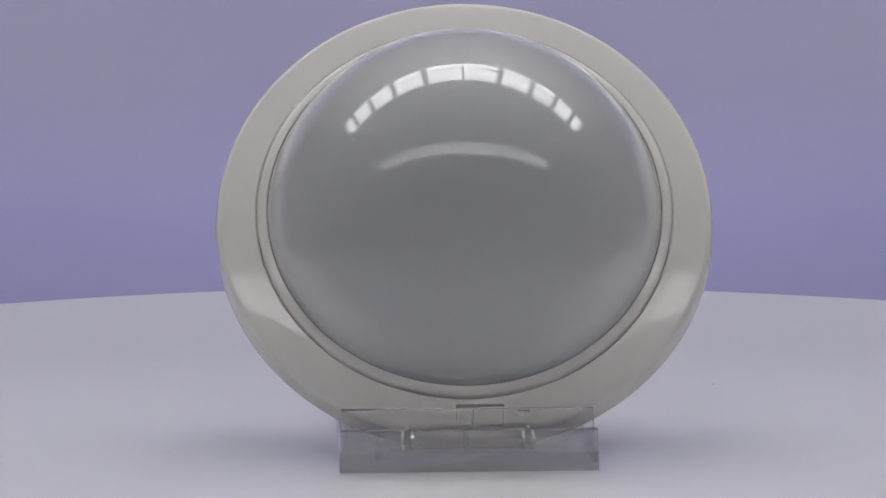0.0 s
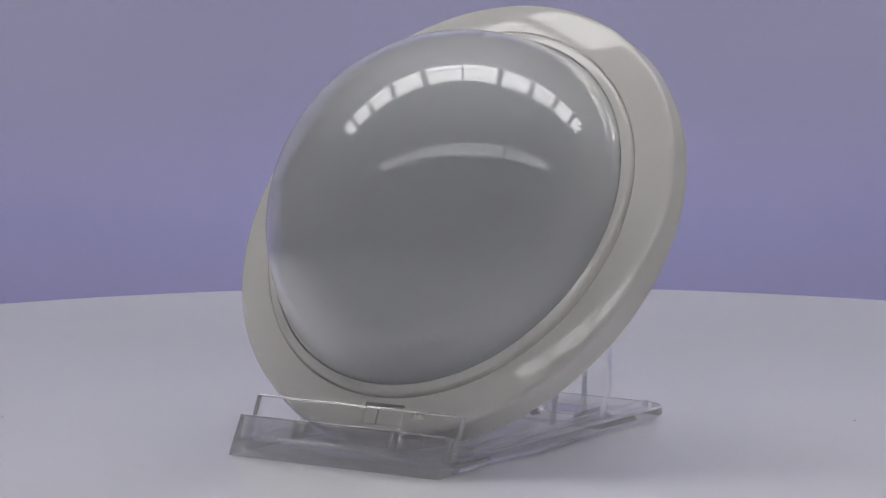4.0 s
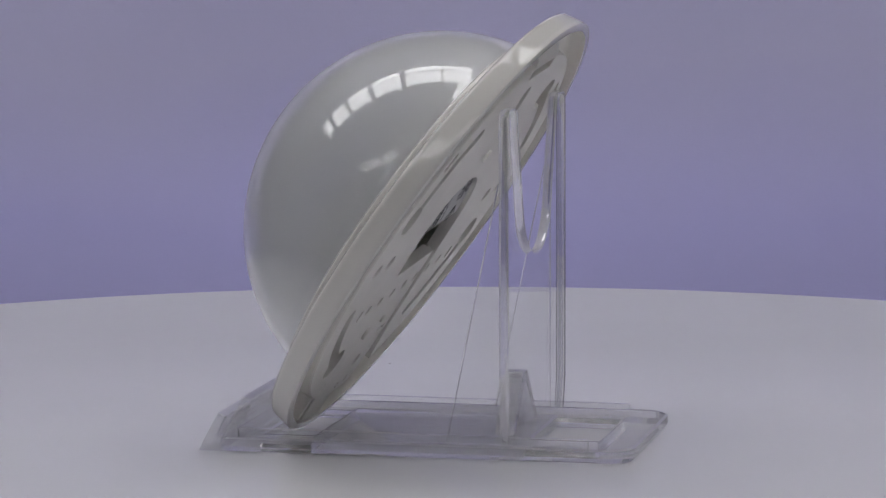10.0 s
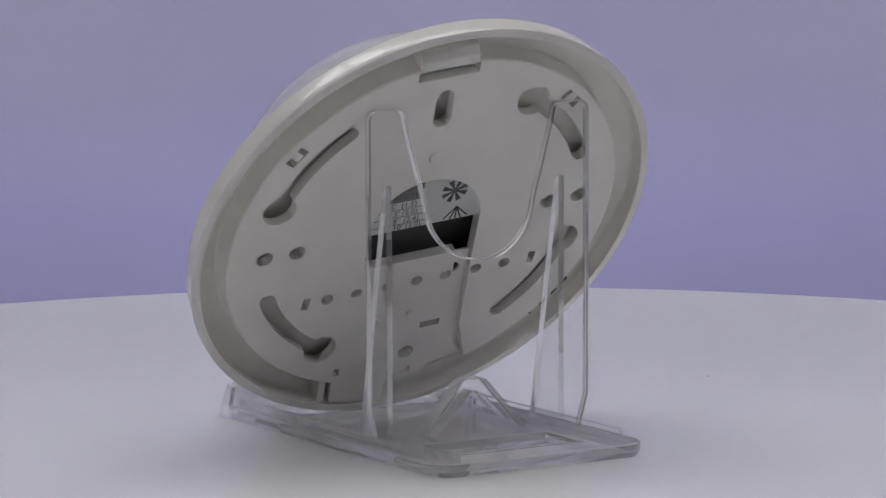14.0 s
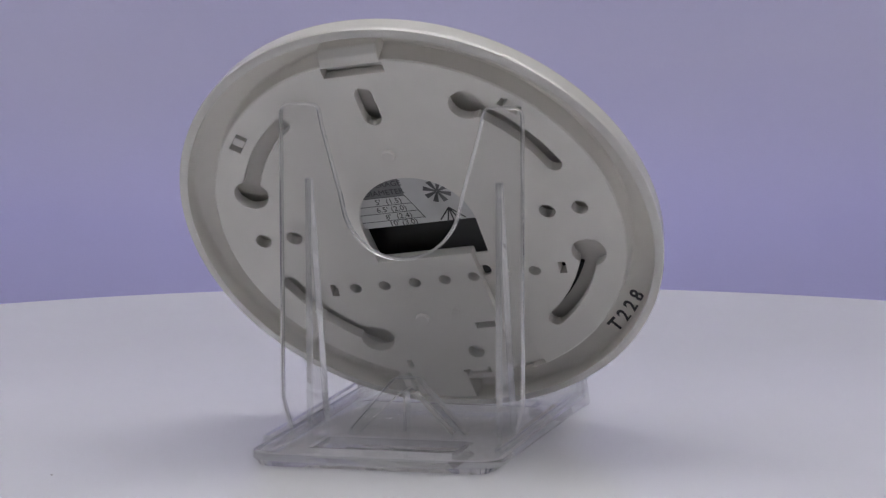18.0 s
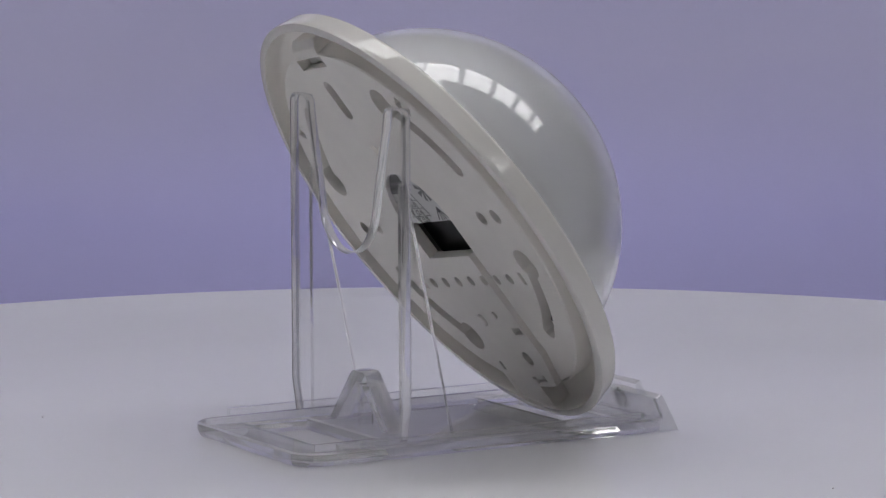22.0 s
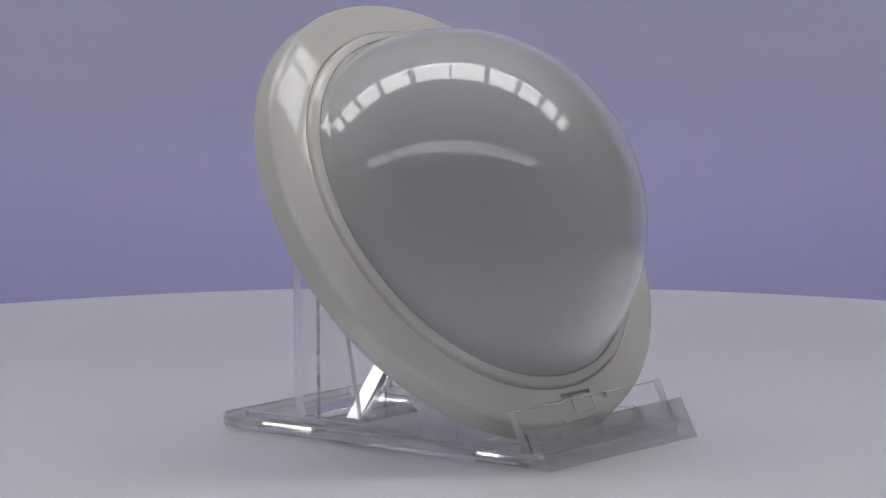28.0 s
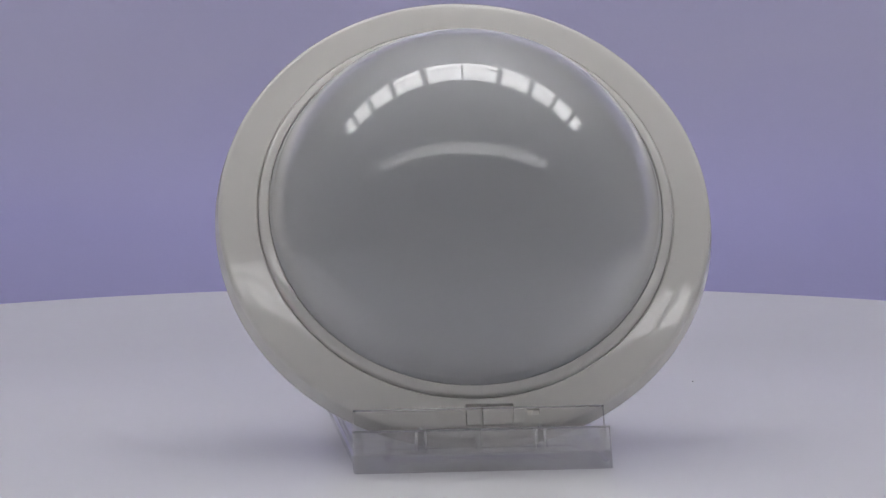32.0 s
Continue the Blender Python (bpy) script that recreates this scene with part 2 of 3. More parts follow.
def lettering(name, text, size, mat, parent, m, label="", bold=0.0):
    """Words in the built-in font as a thin raised print; m is in millimetres."""
    cu = bpy.data.curves.new(name, "FONT")
    cu.body, cu.size, cu.align_x, cu.align_y = text, size, "CENTER", "CENTER"
    cu.extrude, cu.offset = 0.03, bold
    cu.resolution_u = 3
    ob = new(name, cu)
    bpy.context.view_layer.update()
    me = bpy.data.meshes.new_from_object(ob.evaluated_get(bpy.context.evaluated_depsgraph_get()))
    bpy.data.objects.remove(ob)
    me.transform(Matrix.Scale(MM, 4) @ m)
    return link_mesh(name, me, mat, parent, label)


def carve(ob, *cutters):
    """Cuts pockets out of a part and keeps the cut mesh."""
    for bm in cutters:
        tool = part("cutter", bm, M_ABS, ob.parent)
        cut = ob.modifiers.new("cut", "BOOLEAN")
        cut.operation, cut.object, cut.solver = "DIFFERENCE", tool, "EXACT"
        bpy.context.view_layer.update()
        me = bpy.data.meshes.new_from_object(ob.evaluated_get(bpy.context.evaluated_depsgraph_get()))
        ob.modifiers.clear()
        ob.data = me
        bpy.data.objects.remove(tool)
    ob.data.materials.clear()
    ob.data.materials.append(M_ABS)
    ob.data.set_sharp_from_angle(angle=radians(38))


# ---------------------------------------------------------------- the room
def slab(name, x0, x1, y0, y1, z0, z1, mat, label, parent=None):
    ob = part(name, box(x0, x1, y0, y1, z0, z1, 0), mat, parent, scale=1.0)
    return tagged(ob, label, kind="structure")


X0, X1, Y0, Y1, Z0 = -3.3, 3.3, -3.6, 2.4, -0.21
slab("floor", X0, X1, Y0, Y1, Z0 - 0.1, Z0, M_FLOOR, "dark studio floor under the turntable")
slab("wall_west", X0 - 0.15, X0, Y0 - 0.15, Y1 + 0.15, Z0 - 0.1, CEIL + 0.2, M_WALL, "plain white painted studio wall")
slab("wall_east", X1, X1 + 0.15, Y0 - 0.15, Y1 + 0.15, Z0 - 0.1, CEIL + 0.2, M_WALL, "plain white painted studio wall")
slab("wall_south", X0, X1, Y0 - 0.15, Y0, Z0 - 0.1, CEIL + 0.2, M_DARK, "dark matt studio wall behind the camera")
slab("wall_north", X0, X1, Y1, Y1 + 0.15, Z0 - 0.1, CEIL + 0.2, M_WALL, "plain white painted studio wall behind the backdrop")

# two rows of rooflights run across the ceiling: (y from, y to)
ROWS = ((-1.72, -1.26), (0.26, 0.86))
LONG = 2.36
# glazing bars of each row: (x, half width)
WIDE, SLIM = 0.034, 0.012
BARS = (
    [(x, WIDE) for x in (-2.36, -1.95, -1.46, -0.98)] + [(-0.60, SLIM), (0.52, SLIM)] + [(x, WIDE) for x in (0.90, 1.42, 1.92, 2.36)],
    [(x, WIDE) for x in (-2.36, -1.95, -1.46, -0.98, -0.49)] + [(0.0, SLIM)] + [(x, WIDE) for x in (0.47, 0.95, 1.42, 1.92, 2.36)],
)


def ceiling():
    bm = bmesh.new()
    spans = [(X0, X1, Y0, ROWS[0][0]), (X0, X1, ROWS[0][1], ROWS[1][0]), (X0, X1, ROWS[1][1], Y1)]
    for y0, y1 in ROWS:
        spans += [(X0, -LONG, y0, y1), (LONG, X1, y0, y1)]
    for a, b, c, d in spans:
        bmesh.ops.create_cube(bm, size=1, matrix=Matrix.Translation(((a + b) / 2, (c + d) / 2, CEIL + 0.1)) @ Matrix.Diagonal((b - a, d - c, 0.2, 1)))
    tagged(part("ceiling", bm, M_WALL, scale=1.0), "white painted ceiling with two rows of rooflights", kind="structure")


def rooflight(y0, y1, bars):
    ob = thing("rooflight", "long rooflight of bright panes between slim glazing bars", "rooflight", pose(0, (y0 + y1) / 2, CEIL), "rooflights in the ceiling")
    w = (y1 - y0) / 2
    for x, b in bars:
        part("glazing_bar", box(x - b, x + b, -w, w, 0.0, 0.05, 0.004), M_BAR, ob, scale=1.0)
    slim = [(-0.3 * w, 0.007)] if y0 < 0 else []
    for y, b in [(-w + 0.02, 0.014), (0.36 * w, 0.014), (w - 0.02, 0.014)] + slim:
        part("rail", box(-LONG, LONG, y - b, y + b, 0.055, 0.09, 0.003), M_BAR, ob, scale=1.0)
    for (x, _), (x1, _) in zip(bars, bars[1:]):
        part("pane", box(x + 0.002, x1 - 0.002, -w, w, 0.12, 0.13, 0), M_SKY, ob, scale=1.0)
    return tagged(ob, kind="structure")


ceiling()
for span, bars in zip(ROWS, BARS):
    rooflight(*span, bars)


def backdrop():
    """A hung sheet of violet paper, leaning back, its swell shaped to brighten a band."""
    bm = bmesh.new()
    nx, nz = 100, 90
    grid = []
    for i in range(nz + 1):
        z = Z0 + 0.004 + (1.2 - Z0) * (i / nz) ** 1.6
        row = []
        for j in range(nx + 1):
            x = -1.5 + 3.0 * j / nx
            swell = 0.25 + 0.75 * math.exp(-(x / 0.17) ** 2)
            y = 1.12 + 0.7 * (z + 0.1) + 0.055 * swell * (1 + math.erf((z + 0.056) / 0.032)) + 0.004 * math.sin(x * 7.0 + z * 3) * (1 + 0.5 * math.sin(z * 11))
            row.append(bm.verts.new((x, y, z)))
        grid.append(row)
    for a, b in zip(grid, grid[1:]):
        for j in range(nx):
            bm.faces.new((a[j], a[j + 1], b[j + 1], b[j]))
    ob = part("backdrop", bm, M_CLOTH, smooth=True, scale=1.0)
    sol = ob.modifiers.new("paper", "SOLIDIFY")
    sol.thickness, sol.offset = 0.002, 1
    return tagged(ob, "violet paper backdrop hung behind the turntable", kind="structure")


backdrop()


# ---------------------------------------------------------------- turntable
def turntable():
    ob = thing("turntable", "large round white turntable with a smooth laminate top", "turntable", pose(0, 0, Z0))
    h = -Z0 * 1000
    part("base", lathe([(0, 0.5), (150, 0.5), (152, 3), (152, h - 28), (149, h - 24.2), (0, h - 24.2)], 96, closed=False), M_ABS, ob, "round white foot", smooth=True)
    platter = part("platter", lathe([(0, -24), (336, -24), (338.8, -21), (338.8, -1.6), (338.5, -0.7), (337.9, -0.2), (337.1, 0), (0, 0)], 256, closed=False), M_PLATTER, ob, smooth=True)
    platter.location = (0, 0, -Z0)
    for x, y, r in ((89.6, 92.6, 0.4), (-131.1, -52.1, 0.35)):
        bm = lathe([(0, 0.02), (r, 0.02), (0.8 * r, 0.25), (0, 0.32)], 7, closed=False)
        bm.transform(Matrix.Translation((x, y, 0)))
        part("dust_speck", bm, M_DUST, platter, "tiny grey speck of dust")
    return ob, platter


# ---------------------------------------------------------------- acrylic stand
def display_stand():
    ob = thing("display_stand", "clear acrylic easel stand with slanted front lips and notched upright", "display stand", pose(0.0051, 0, 0.0003, 0, 0, 1.6))
    A = M_FACE
    hw = 37.1
    outline = [(-hw, -57.0), (hw, -57.0)] + arc(hw - 9, 65 - 9, 9, 0, 90, 10) + arc(-hw + 9, 65 - 9, 9, 90, 180, 10)
    hole = rect(0, 42.5, 42, 20)
    slot = rect(1.5, -39, 52, 15)
    plate = sheet([outline, hole, slot], 4.1, 0.8, segments=1)
    for v in plate.vertices:            # a slight chamfer above, a deep polished one below
        if abs(v.co.z - 0.0033) < 1e-4:
            v.co.z = 0.0037
        elif abs(v.co.z - 0.0008) < 1e-4:
            v.co.z = 0.0016
        elif v.co.z < 1e-5 and v.co.y > -0.0555 and abs(v.co.x) > 0.034:
            v.co.x -= math.copysign(0.0011, v.co.x)
        elif v.co.z < 1e-5 and 0.0205 < abs(v.co.x) < 0.0290 and abs(v.co.y) < 0.0545:
            v.co.x += math.copysign(0.0011, v.co.x)
    base = edged(link_mesh("base_plate", plate, A, ob), (0, 0, 1))
    base.data.materials[0] = M_UNDER
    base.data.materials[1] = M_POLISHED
    base.data.materials.append(M_FACE)
    base.data.materials.append(M_DUSTY)
    for p in base.data.polygons:        # bonded to the front lip, so no edge shows there
        if p.normal.y < -0.4 and p.center.y < -0.055:
            p.material_index = 2
        elif p.normal.z > 0.9:
            p.material_index = 3
    for s, top in ((-1, 6.1), (1, 6.8)):
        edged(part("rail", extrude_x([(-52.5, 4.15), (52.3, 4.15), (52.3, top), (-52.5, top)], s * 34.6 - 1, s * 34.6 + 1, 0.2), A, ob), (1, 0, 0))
    edged(part("front_lip", extrude_x([(-64.1, 0), (-61.9, 4.2), (-57.9, 11.5), (-55.7, 10.4), (-58.8, 4.2), (-57.1, 4.2), (-57.1, 0)], -hw, hw, 0.2), A, ob), (0, -0.9, 0.43), 0.86, broad_face=M_LIP_LIGHT)
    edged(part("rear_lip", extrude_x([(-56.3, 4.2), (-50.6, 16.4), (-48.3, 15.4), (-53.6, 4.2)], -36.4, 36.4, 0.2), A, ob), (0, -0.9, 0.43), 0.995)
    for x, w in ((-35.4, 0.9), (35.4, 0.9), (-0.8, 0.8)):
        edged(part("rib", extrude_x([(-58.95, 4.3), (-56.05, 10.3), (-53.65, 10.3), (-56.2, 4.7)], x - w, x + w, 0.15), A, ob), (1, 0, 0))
    slope = [(-58.4, 5.1), (-55.9, 10.4), (-53.6, 10.4), (-56.0, 5.1)]
    for x in (-17.4, 17.2):
        spacer = part("spacer", extrude_x(slope, x - 0.95, x + 0.95, 0.2), A, ob)
        # glossy and white strips, added to imitate the glints of the clear spacer
        for s in (-1, 1):
            part("rim", extrude_x(slope, x + s * 1.35 - 0.5, x + s * 1.35 + 0.5, 0.4), M_GLINT, spacer, "glossy strip added as a spacer glint", smooth=True)
        part("rim", extrude_x([(-56.0, 10.4), (-55.4, 11.6), (-54.3, 11.6), (-54.6, 10.4)], x - 0.5, x + 0.5, 0.3), M_WHITE_GLINT, spacer, "white strip painted as a spacer glint")
    # upright with its round-bottomed notch
    top = 102.0
    r, cz = 17.5, 74.5
    right = [(34.6, 4.2), (37.3, 14.0)] + arc(34.2, top - 3.1, 3.1, 0, 90, 6) + arc(27.3, top - 2.9, 2.9, 90, 166, 6)
    bowl = [(17.25 + (24.5 - 17.25) * (1 - k / 8), 72.5 + (top - 3.6 - 72.5) * (1 - k / 8)) for k in range(1, 8)]
    bowl += arc(0, cz, r, -8, -90, 12)
    half = right + bowl
    loop = half + [(-x, y) for x, y in half[::-1][1:]]
    skew = Matrix.Translation((-1.1, 0.6, 0)) @ pose(0, 0, 0, 0, 0, -2.0)       # the upright stands a little askew on the base
    stand_up = skew @ Matrix.Translation((0, 30.0, 0)) @ pose(0, 0, 0, 90, 0, 0)
    bonded(edged(link_mesh("upright", sheet([loop], 3.0, 1.1, stand_up, 5), A, ob, smooth="cut"), (0, 1, 0), rim=M_BRIGHT_EDGE))
    for s in (-1, 1):
        wing = extrude_x([(26.9, 4.2), (26.9, 79.5), (25.0, 79.5), (9.5, 4.2)], s * 29.1 - 1.0, s * 29.1 + 1.0, 0.25)
        wing.transform(skew)
        bonded(edged(part("gusset", wing, A, ob), (1, 0, 0), rim=M_BRIGHT_EDGE))
    tent = [(-19.0, 4.2), (-14.6, 4.2), (-2.6, 16.2)] + arc(-0.2, 15.6, 1.6, 140, 40, 4) + [(13.4, 4.2), (17.6, 4.2)]
    tent += arc(2.0, 17.4, 3.4, 38, 88, 4) + arc(-2.4, 17.4, 3.4, 92, 142, 4)
    flip = Matrix.Translation((0, 26.6, 0)) @ pose(0, 0, 0, 90, 0, 0)
    bonded(edged(link_mesh("wedge", sheet([tent], 5.6, 0.3, flip), A, ob, smooth="cut"), (0, 1, 0)))
    edged(part("web", box(-0.8, 0.4, 21.6, 26.2, 4.25, 16.6, 0.15), A, ob), (1, 0, 0))
    return ob


# ---------------------------------------------------------------- detector
ROLL = -9.9
N = Vector((-0.006, -0.8226, 0.5686)).normalized()
U = (Vector((1, 0, 0)) - N.x * N).normalized()
W = N.cross(U)
SEAT = Matrix(((U.x, W.x, N.x, 0.00676), (U.y, W.y, N.y, 0.00152), (U.z, W.z, N.z, 0.06344), (0, 0, 0, 1)))


def keyhole(a_big, a_end, r=52.0, rb=5.3, rs=2.5):
    """A curved slot with one widened end, as one loop."""
    s = 1 if a_end > a_big else -1
    bx, by = polar(r, a_big)
    off = math.degrees(rb / r) * 0.85
    outer = [polar(r + rs, a_big + s * (off + (abs(a_end - a_big) - off) * k / 10)) for k in range(11)]
    cap = [polar(r + rs * math.cos(radians(c)), a_end + s * math.degrees(rs / r) * math.sin(radians(c))) for c in (30, 60, 90, 120, 150)]
    inner = [polar(r - rs, a_end - s * (abs(a_end - a_big) - off) * k / 10) for k in range(11)]
    # round the bulb from the inner slot edge to the outer slot edge
    start = math.degrees(math.atan2(inner[-1][1] - by, inner[-1][0] - bx))
    stop = math.degrees(math.atan2(outer[0][1] - by, outer[0][0] - bx))
    span = (stop - start) % 360
    if span < 180:
        span -= 360
    bulb = arc(bx, by, rb, start, start + span, 18)[1:-1]
    return outer + cap + inner + bulb


def motion_detector():
    ob = thing("motion_detector", "round warm-white ceiling motion detector with a milky domed lens", "motion detector", SEAT)
    ring = part("trim_ring", lathe([(71.9, 0.0), (73.9, 0.0), (74.5, 0.4), (74.55, 1.5), (74.48, 1.9), (73.74, 6.1), (73.6, 6.65), (73.2, 7.15), (72.6, 7.52), (72.0, 7.75), (62.9, 9.55), (62.5, 9.6), (62.0, 9.2), (62.0, 4.3), (63.25, 4.2), (63.25, 0.62), (63.5, 0.75), (63.9, 7.3), (64.4, 7.7), (71.0, 6.5), (71.7, 5.9), (72.0, 5.0), (71.75, 0.6)], 192), M_ABS, ob, smooth=True)
    part("collar", lathe([(61.75, 4.0), (61.75, 10.3), (61.3, 10.9), (60.4, 11.25), (59.1, 11.6), (58.75, 11.3), (58.75, 4.0)], 192), M_ABS, ob, smooth=True)
    cz, R = -0.6, 59.3
    outer = [(58.6, 9.0), (58.6, 11.2), (58.45, 11.7)]
    inner = []
    for k in range(40):
        a = radians(13.0 + (90 - 13.0) * k / 39)
        outer.append((R * math.cos(a) if k < 39 else 0, cz + R * math.sin(a)))
        inner.append(((R - 1.6) * math.cos(a) if k < 39 else 0, cz + (R - 1.6) * math.sin(a)))
    dome = part("lens_dome", lathe(outer + inner[::-1] + [(56.2, 11), (56.2, 9.0)], 192), M_LENS, ob, "milky grey domed lens", smooth=True)
    # the inner skin of the shell lets the light pass on
    dome.data.materials.append(M_INNER)
    for p in dome.data.polygons:
        if (p.center * 1000 - Vector((0, 0, cz))).length < R - 0.9:
            p.material_index = 1

    # unseen white ring, added inside the dome to lighten the lens towards its rim
    part("rim_reflector", lathe([(57.0, 8.6), (56.4, 11.5), (54.6, 15.0), (51.5, 18.4), (47.5, 21.2), (47.0, 20.6), (50.6, 17.2), (53.4, 13.6), (55.0, 8.6)], 96), M_ABS_BACK, ob, "white reflector added under the rim to lighten the lens", smooth=True)

    # moulded back with its slots and screw holes
    roll = pose(0, 0, 0, 0, 0, ROLL)
    # the outline runs in along a cable channel and round the window
    loops = [arc(0, 0, 63.2, 263.2, 610.0, 120) + [(-17.9, -45.0), (-18.0, -13.0)] + arc(0, 0, 18.4, 180, 0, 30) + [(18.0, -13.0), (-12.5, -13.0), (-12.5, -51.0)]]
    keys = ((20.5, 56), (125, 160.5), (199.5, 234), (304, 340))
    loops += [keyhole(*k) for k in keys]
    loops += [circle(sx * x, 0, 2.5, 16) for sx in (-1, 1) for x in (51.6, 41.3)]
    loops += [circle(x, -22.3, 1.85, 14) for x in (-30.0, -20.3, -10.2, -0.6, 9.2, 19.3, 28.9)]
    loops += [rect(x, -22.3, 2.2, 4.4, 8) for x in (-39.0, 36.0)]
    loops.append(arc(0.0, 50.5, 2.8, 0, 180, 8) + arc(0.0, 42.0, 2.8, 180, 360, 8))
    loops += [circle(-0.8, -52.3, 2.5, 16), rect(-7.5, -41.8, 6.4, 2.4, 0), rect(45.3, 38.2, 3.6, 6.6, 40), rect(-42.6, 40.5, 3.6, 6.6, -42), rect(0, 60.0, 19.4, 3.6), rect(22.2, -54.9, 1.6, 3.2)]
    # a hooked slot at the foot
    loops.append([(6.0, -59.4), (3.6, -59.4), (3.6, -60.4), (-2.2, -60.4), (-2.2, -58.9), (-3.0, -58.9), (-3.0, -61.2), (3.6, -61.2), (3.6, -62.0), (6.0, -62.0)])
    me = sheet(loops, 3.6, 0.2, roll @ Matrix.Translation((0, 0, 0.4)))
    link_mesh("back_plate", me, M_ABS_BACK, ob, "matt back with keyhole slots and screw holes", smooth="cut")
    inside = [circle(0, 0, 60.5, 96), arc(0, 0, 19.4, 0, 180, 24) + [(-19.2, -14.0), (19.2, -14.0)]]
    link_mesh("chassis", sheet(inside, 1.0, 0.2, roll @ Matrix.Translation((0, 0, 7.1))), M_ABS_BACK, ob, smooth="cut")
    channel = [[(-24.0, -59.0), (-4.5, -63.0), (-10.5, -48.0), (-10.5, -15.0), (-20.0, -15.0), (-20.0, -45.0)], circle(-13.7, -21.8, 1.9, 14)]
    link_mesh("cable_channel", sheet(channel, 0.8, 0.1, roll @ Matrix.Translation((0, 0, 2.5))), M_ABS_BACK, ob, "shallow cable channel sunk in the back")
    # small block, added so that the channel's hole shows black
    bm = box(-19.0, -12.0, -25.0, -18.4, 3.9, 5.6, 0.2)
    bm.transform(roll)
    part("black_block", bm, M_BLACK, ob, "black block added behind the channel's hole")
    strip = arc(0, 0, 50.7, 209, 237, 24) + arc(0, 0, 44.0, 237, 209, 24)
    # unseen grey disc, added so that the middle of the dome looks darker
    part("centre_darkener", lathe([(0, 8.2), (39, 8.2), (39, 9.4), (0, 9.4)], 64, closed=False), M_DISC, ob, "grey round disc added under the lens to darken its middle")
    link_mesh("circuit_board", sheet([strip], 1.2, 0.1, roll @ Matrix.Translation((0, 0, 4.7))), M_BLACK, ob, "black board behind the slot")
    # clip at the top, a post and a clip at the foot
    def tabbed(name, x0, x1, y0, y1, z0, z1, bevel=0.5):
        bm = box(x0, x1, y0, y1, z0, z1, bevel)
        bm.transform(roll)
        return part(name, bm, M_ABS_BACK, ob)
    bm = extrude_x([(61.6, 0.9), (62.6, 0.35), (64.8, 0.8), (67.3, 2.6), (67.3, 7.6), (61.6, 7.6)], -9.4, 9.4, 0.35)
    bm.transform(roll)
    part("clip", bm, M_ABS_BACK, ob)
    foot = [(5.2, -60.5), (5.2, -71.2)] + arc(0, 0, 71.3, 274.2, 289.0, 8)[1:] + [(23.4, -67.4), (23.4, -57.0)]
    link_mesh("foot_tab", sheet([foot], 6.6, 0.3, roll @ Matrix.Translation((0, 0, 0.45))), M_ABS_BACK, ob, smooth="cut")
    tabbed("rib", 24.9, 27.4, -66.4, -57.6, 0.9, 7.4, 0.4)
    for x, y, a in ((45.3, 38.2, 40), (-42.6, 40.5, -42)):
        bm = box(-1.75, 1.75, -1.5, 1.5, 0.9, 3.0, 0.2)
        bm.transform(roll @ pose(x, y, 0, 0, 0, a))
        part("tab", bm, M_ABS_BACK, ob)
    for x, y, k in ((0, 27.5, 1.0), (11.7, -37.0, 1.05), (0.1, -35.3, 0.6)):
        bm = lathe([(0, -0.45 * k), (1.75 * k, -0.45 * k), (2.1 * k, -0.1), (2.15 * k, 0.42), (0, 0.42)], 20, closed=False)
        bm.transform(roll @ Matrix.Translation((x, y, 0)))
        part("boss", bm, M_ABS_BACK, ob)
    # what shows in the window
    card = part("label_card", box(-18.9, 18.9, -0.7, 18.9, 1.9, 2.3, 0.05), M_CARD, ob, "printed coverage card")
    card.data.transform(pose(0, 0, 0, 0, 0, ROLL))
    band = part("black_band", box(-24, 24, -20, 4, 7.0, 9, 0.6), M_BLACK, ob, "black foam strip")
    band.data.transform(pose(0, 0, 0, 0, 0, ROLL))
    # prints are read from behind: the card's own x runs the other way
    face = roll @ pose(0, 0, 1.87, 0, 180, 0)
    def printed(name, bm, mat=M_INK):
        bm.transform(face)
        return part(name, bm, mat, card)
    printed("header", box(-17.5, -1.4, 10.7, 19.0, 0, 0.03, 0), M_GREY)
    for y in (10.7, 7.6, 4.6, 1.7):
        printed("rule", box(-18.6, -1.4 + (10.7 - y) * 0.4, y - 0.1, y + 0.1, 0.0, 0.04, 0))
    edge = box(-0.12, 0.12, -10.0, 0.0, 0.0, 0.035, 0)
    edge.transform(Matrix.Translation((-1.4, 10.7, 0)) @ pose(0, 0, 0, 0, 0, 21.8))
    printed("rule", edge)
    for text, x, y, s in (("COVERAGE", -8.0, 15.6, 2.8), ("DIAMETER", -7.4, 12.5, 2.8), ("5'  (1.5)", -7.2, 9.0, 2.8), ("6.5' (2.0)", -7.2, 6.0, 2.8), ("8'  (2.4)", -5.8, 3.0, 2.8), ("10' (3.0)", -5.2, 0.4, 2.8)):
        lettering("print", text, s, M_INK, card, face @ Matrix.Translation((x, y, 0.05)))
    for k in range(8):
        bm = bmesh.new()
        vs = [bm.verts.new(p) for p in ((0.15, -0.2, 0), (4.3, -0.9, 0), (4.3, 0.9, 0), (0.15, 0.2, 0))]
        bm.faces.new(vs)
        bmesh.ops.solidify(bm, geom=bm.faces[:], thickness=0.04)
        bm.transform(Matrix.Translation((9.3, 11.0, 0.05)) @ pose(0, 0, 0, 0, 0, 22.5 + 45 * k))
        printed("star_ray", bm, M_GREY)
    for a in (-42, -20, 0, 20, 42):
        bm = box(-0.22, 0.22, -6.0, 0, 0, 0.04, 0)
        bm.transform(Matrix.Translation((10.8, 4.4, 0.02)) @ pose(0, 0, 0, 0, 0, a))
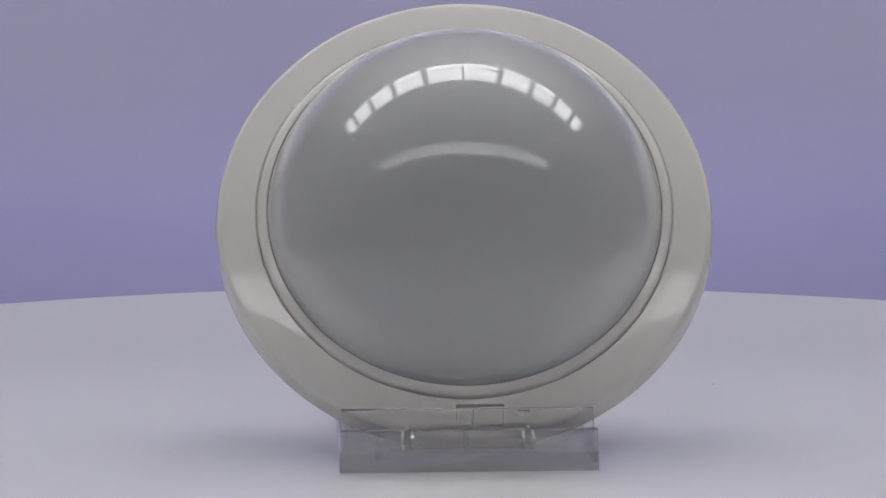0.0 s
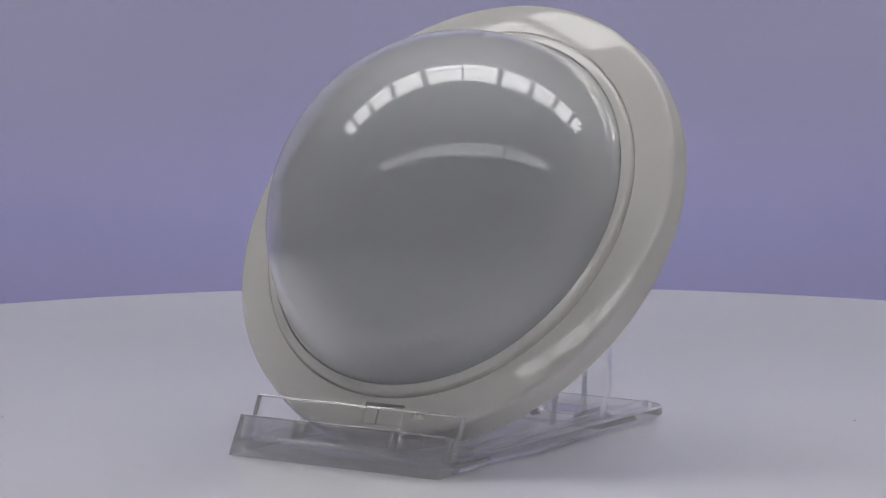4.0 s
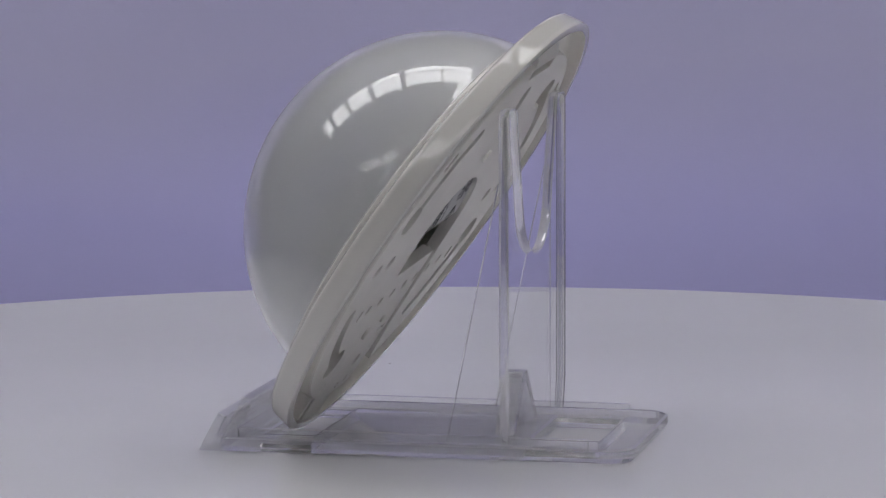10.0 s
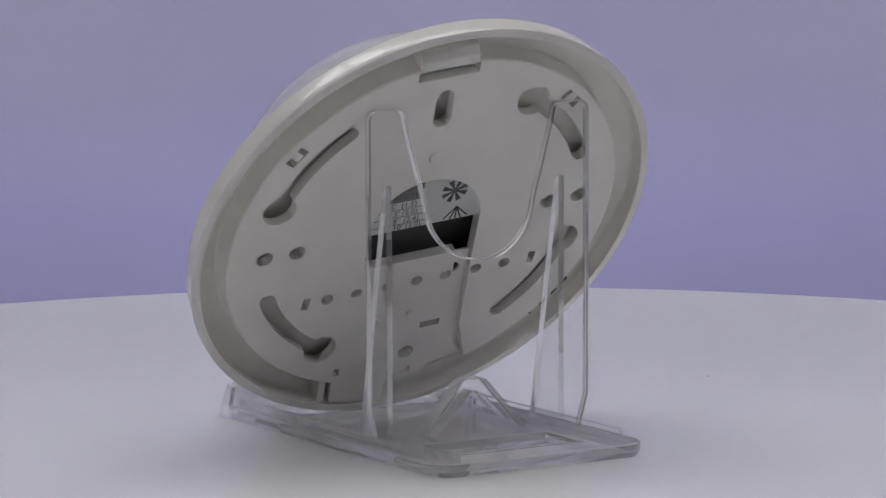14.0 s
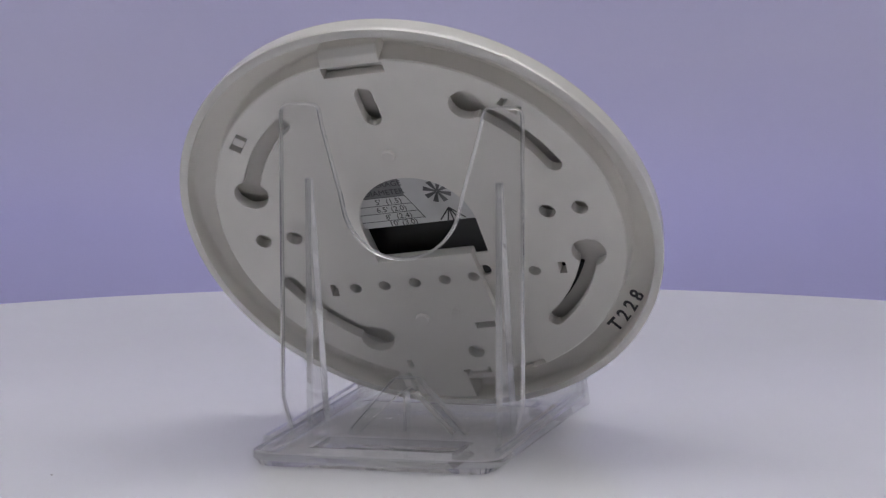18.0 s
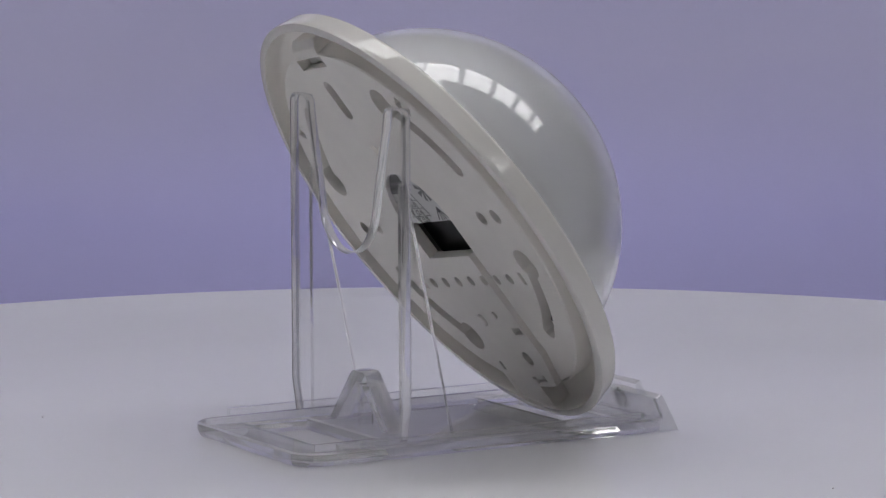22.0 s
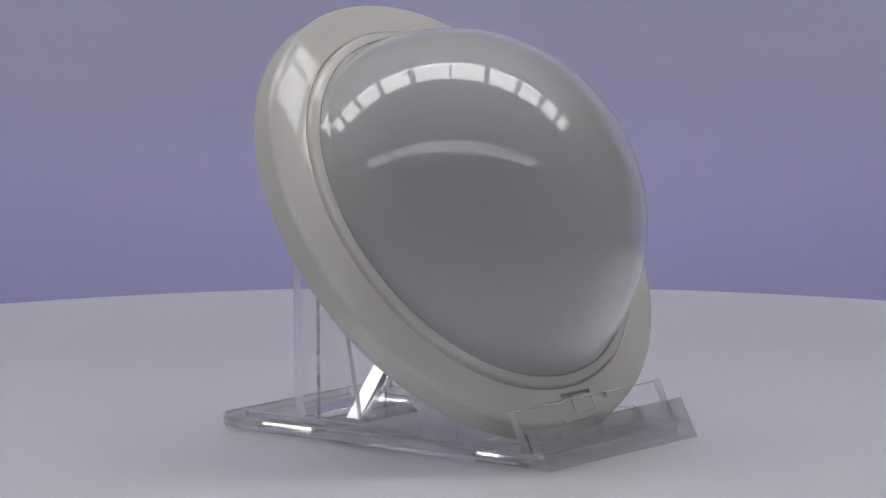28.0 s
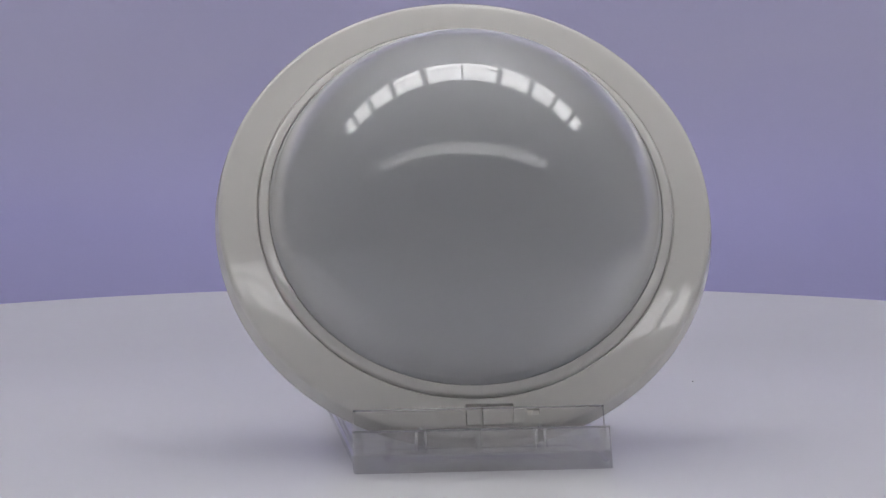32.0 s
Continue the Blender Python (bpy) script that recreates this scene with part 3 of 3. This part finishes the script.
        printed("fan_line", bm)
    # date stamp on the inner slope of the rim
    for ch, a in (("T", -140.9), ("2", -145.1), ("2", -149.1), ("8", -153.3)):
        m = pose(0, 0, 0, 0, 0, a) @ Matrix.Translation((69.4, 0, 6.73)) @ pose(0, 0, 0, 0, 10.3, 0) @ Matrix(((0, -1, 0, 0), (-1, 0, 0, 0), (0, 0, -1, 0), (0, 0, 0, 1)))
        lettering("stamp", ch, 6.4, M_INK, ob, m, bold=0.16)
    # release latch in a pocket low on the front
    mouth = extrude_x([(-66.5, -1.0), (-61.0, -1.0), (-61.0, 2.5), (-66.5, 2.5)], -21.0, -8.2, 0)
    mouth.transform(roll)
    carve(ring, mouth, box(-3.4, 10.6, -70.2, -63.8, 6.75, 14, 0.3), box(14.6, 18.2, -67.2, -65.2, 7.2, 14, 0.2))
    ring.data.materials.append(M_ABS_BACK)
    for p in ring.data.polygons:
        if p.center.to_2d().length < 0.0724 and p.center.z < 0.0080 and p.normal.z < 0.3:
            p.material_index = 1
    part("latch", extrude_x([(-70.0, 6.8), (-64.7, 6.8), (-64.7, 8.75), (-70.0, 7.85)], 1.6, 10.4, 0.25), M_ABS, ob, "small release latch set in a pocket")
    part("latch", extrude_x([(-70.0, 6.8), (-65.0, 6.8), (-65.0, 8.6), (-70.0, 7.75)], -3.2, 1.2, 0.25), M_ABS, ob)
    # dark brown paints the shadow in the gap round the latch
    part("latch_slot", box(-3.2, 10.4, -70.0, -64.0, 6.5, 6.85, 0.1), M_POCKET_SHADE, ob, "floor of the latch pocket, its shade painted brown")
    return ob


TABLE, PLATTER = turntable()
STAND = display_stand()
DETECTOR = motion_detector()


# ---------------------------------------------------------------- the turning
def motions():
    times = [0.0, 0.4, 0.75, 0.85, 1.0] + [1.5 + 0.5 * k for k in range(62)]
    spin = [(t, pose(0, 0, 0, 0, 0, -turn(t))) for t in times]
    stand = STAND.matrix_basis.copy()
    seat = DETECTOR.matrix_basis.copy()
    lift = PLATTER.matrix_basis.copy()
    walk(PLATTER, [(t, lift @ m) for t, m in spin])
    walk(STAND, [(t, m @ stand) for t, m in spin])
    walk(DETECTOR, [(t, m @ seat) for t, m in spin])


motions()
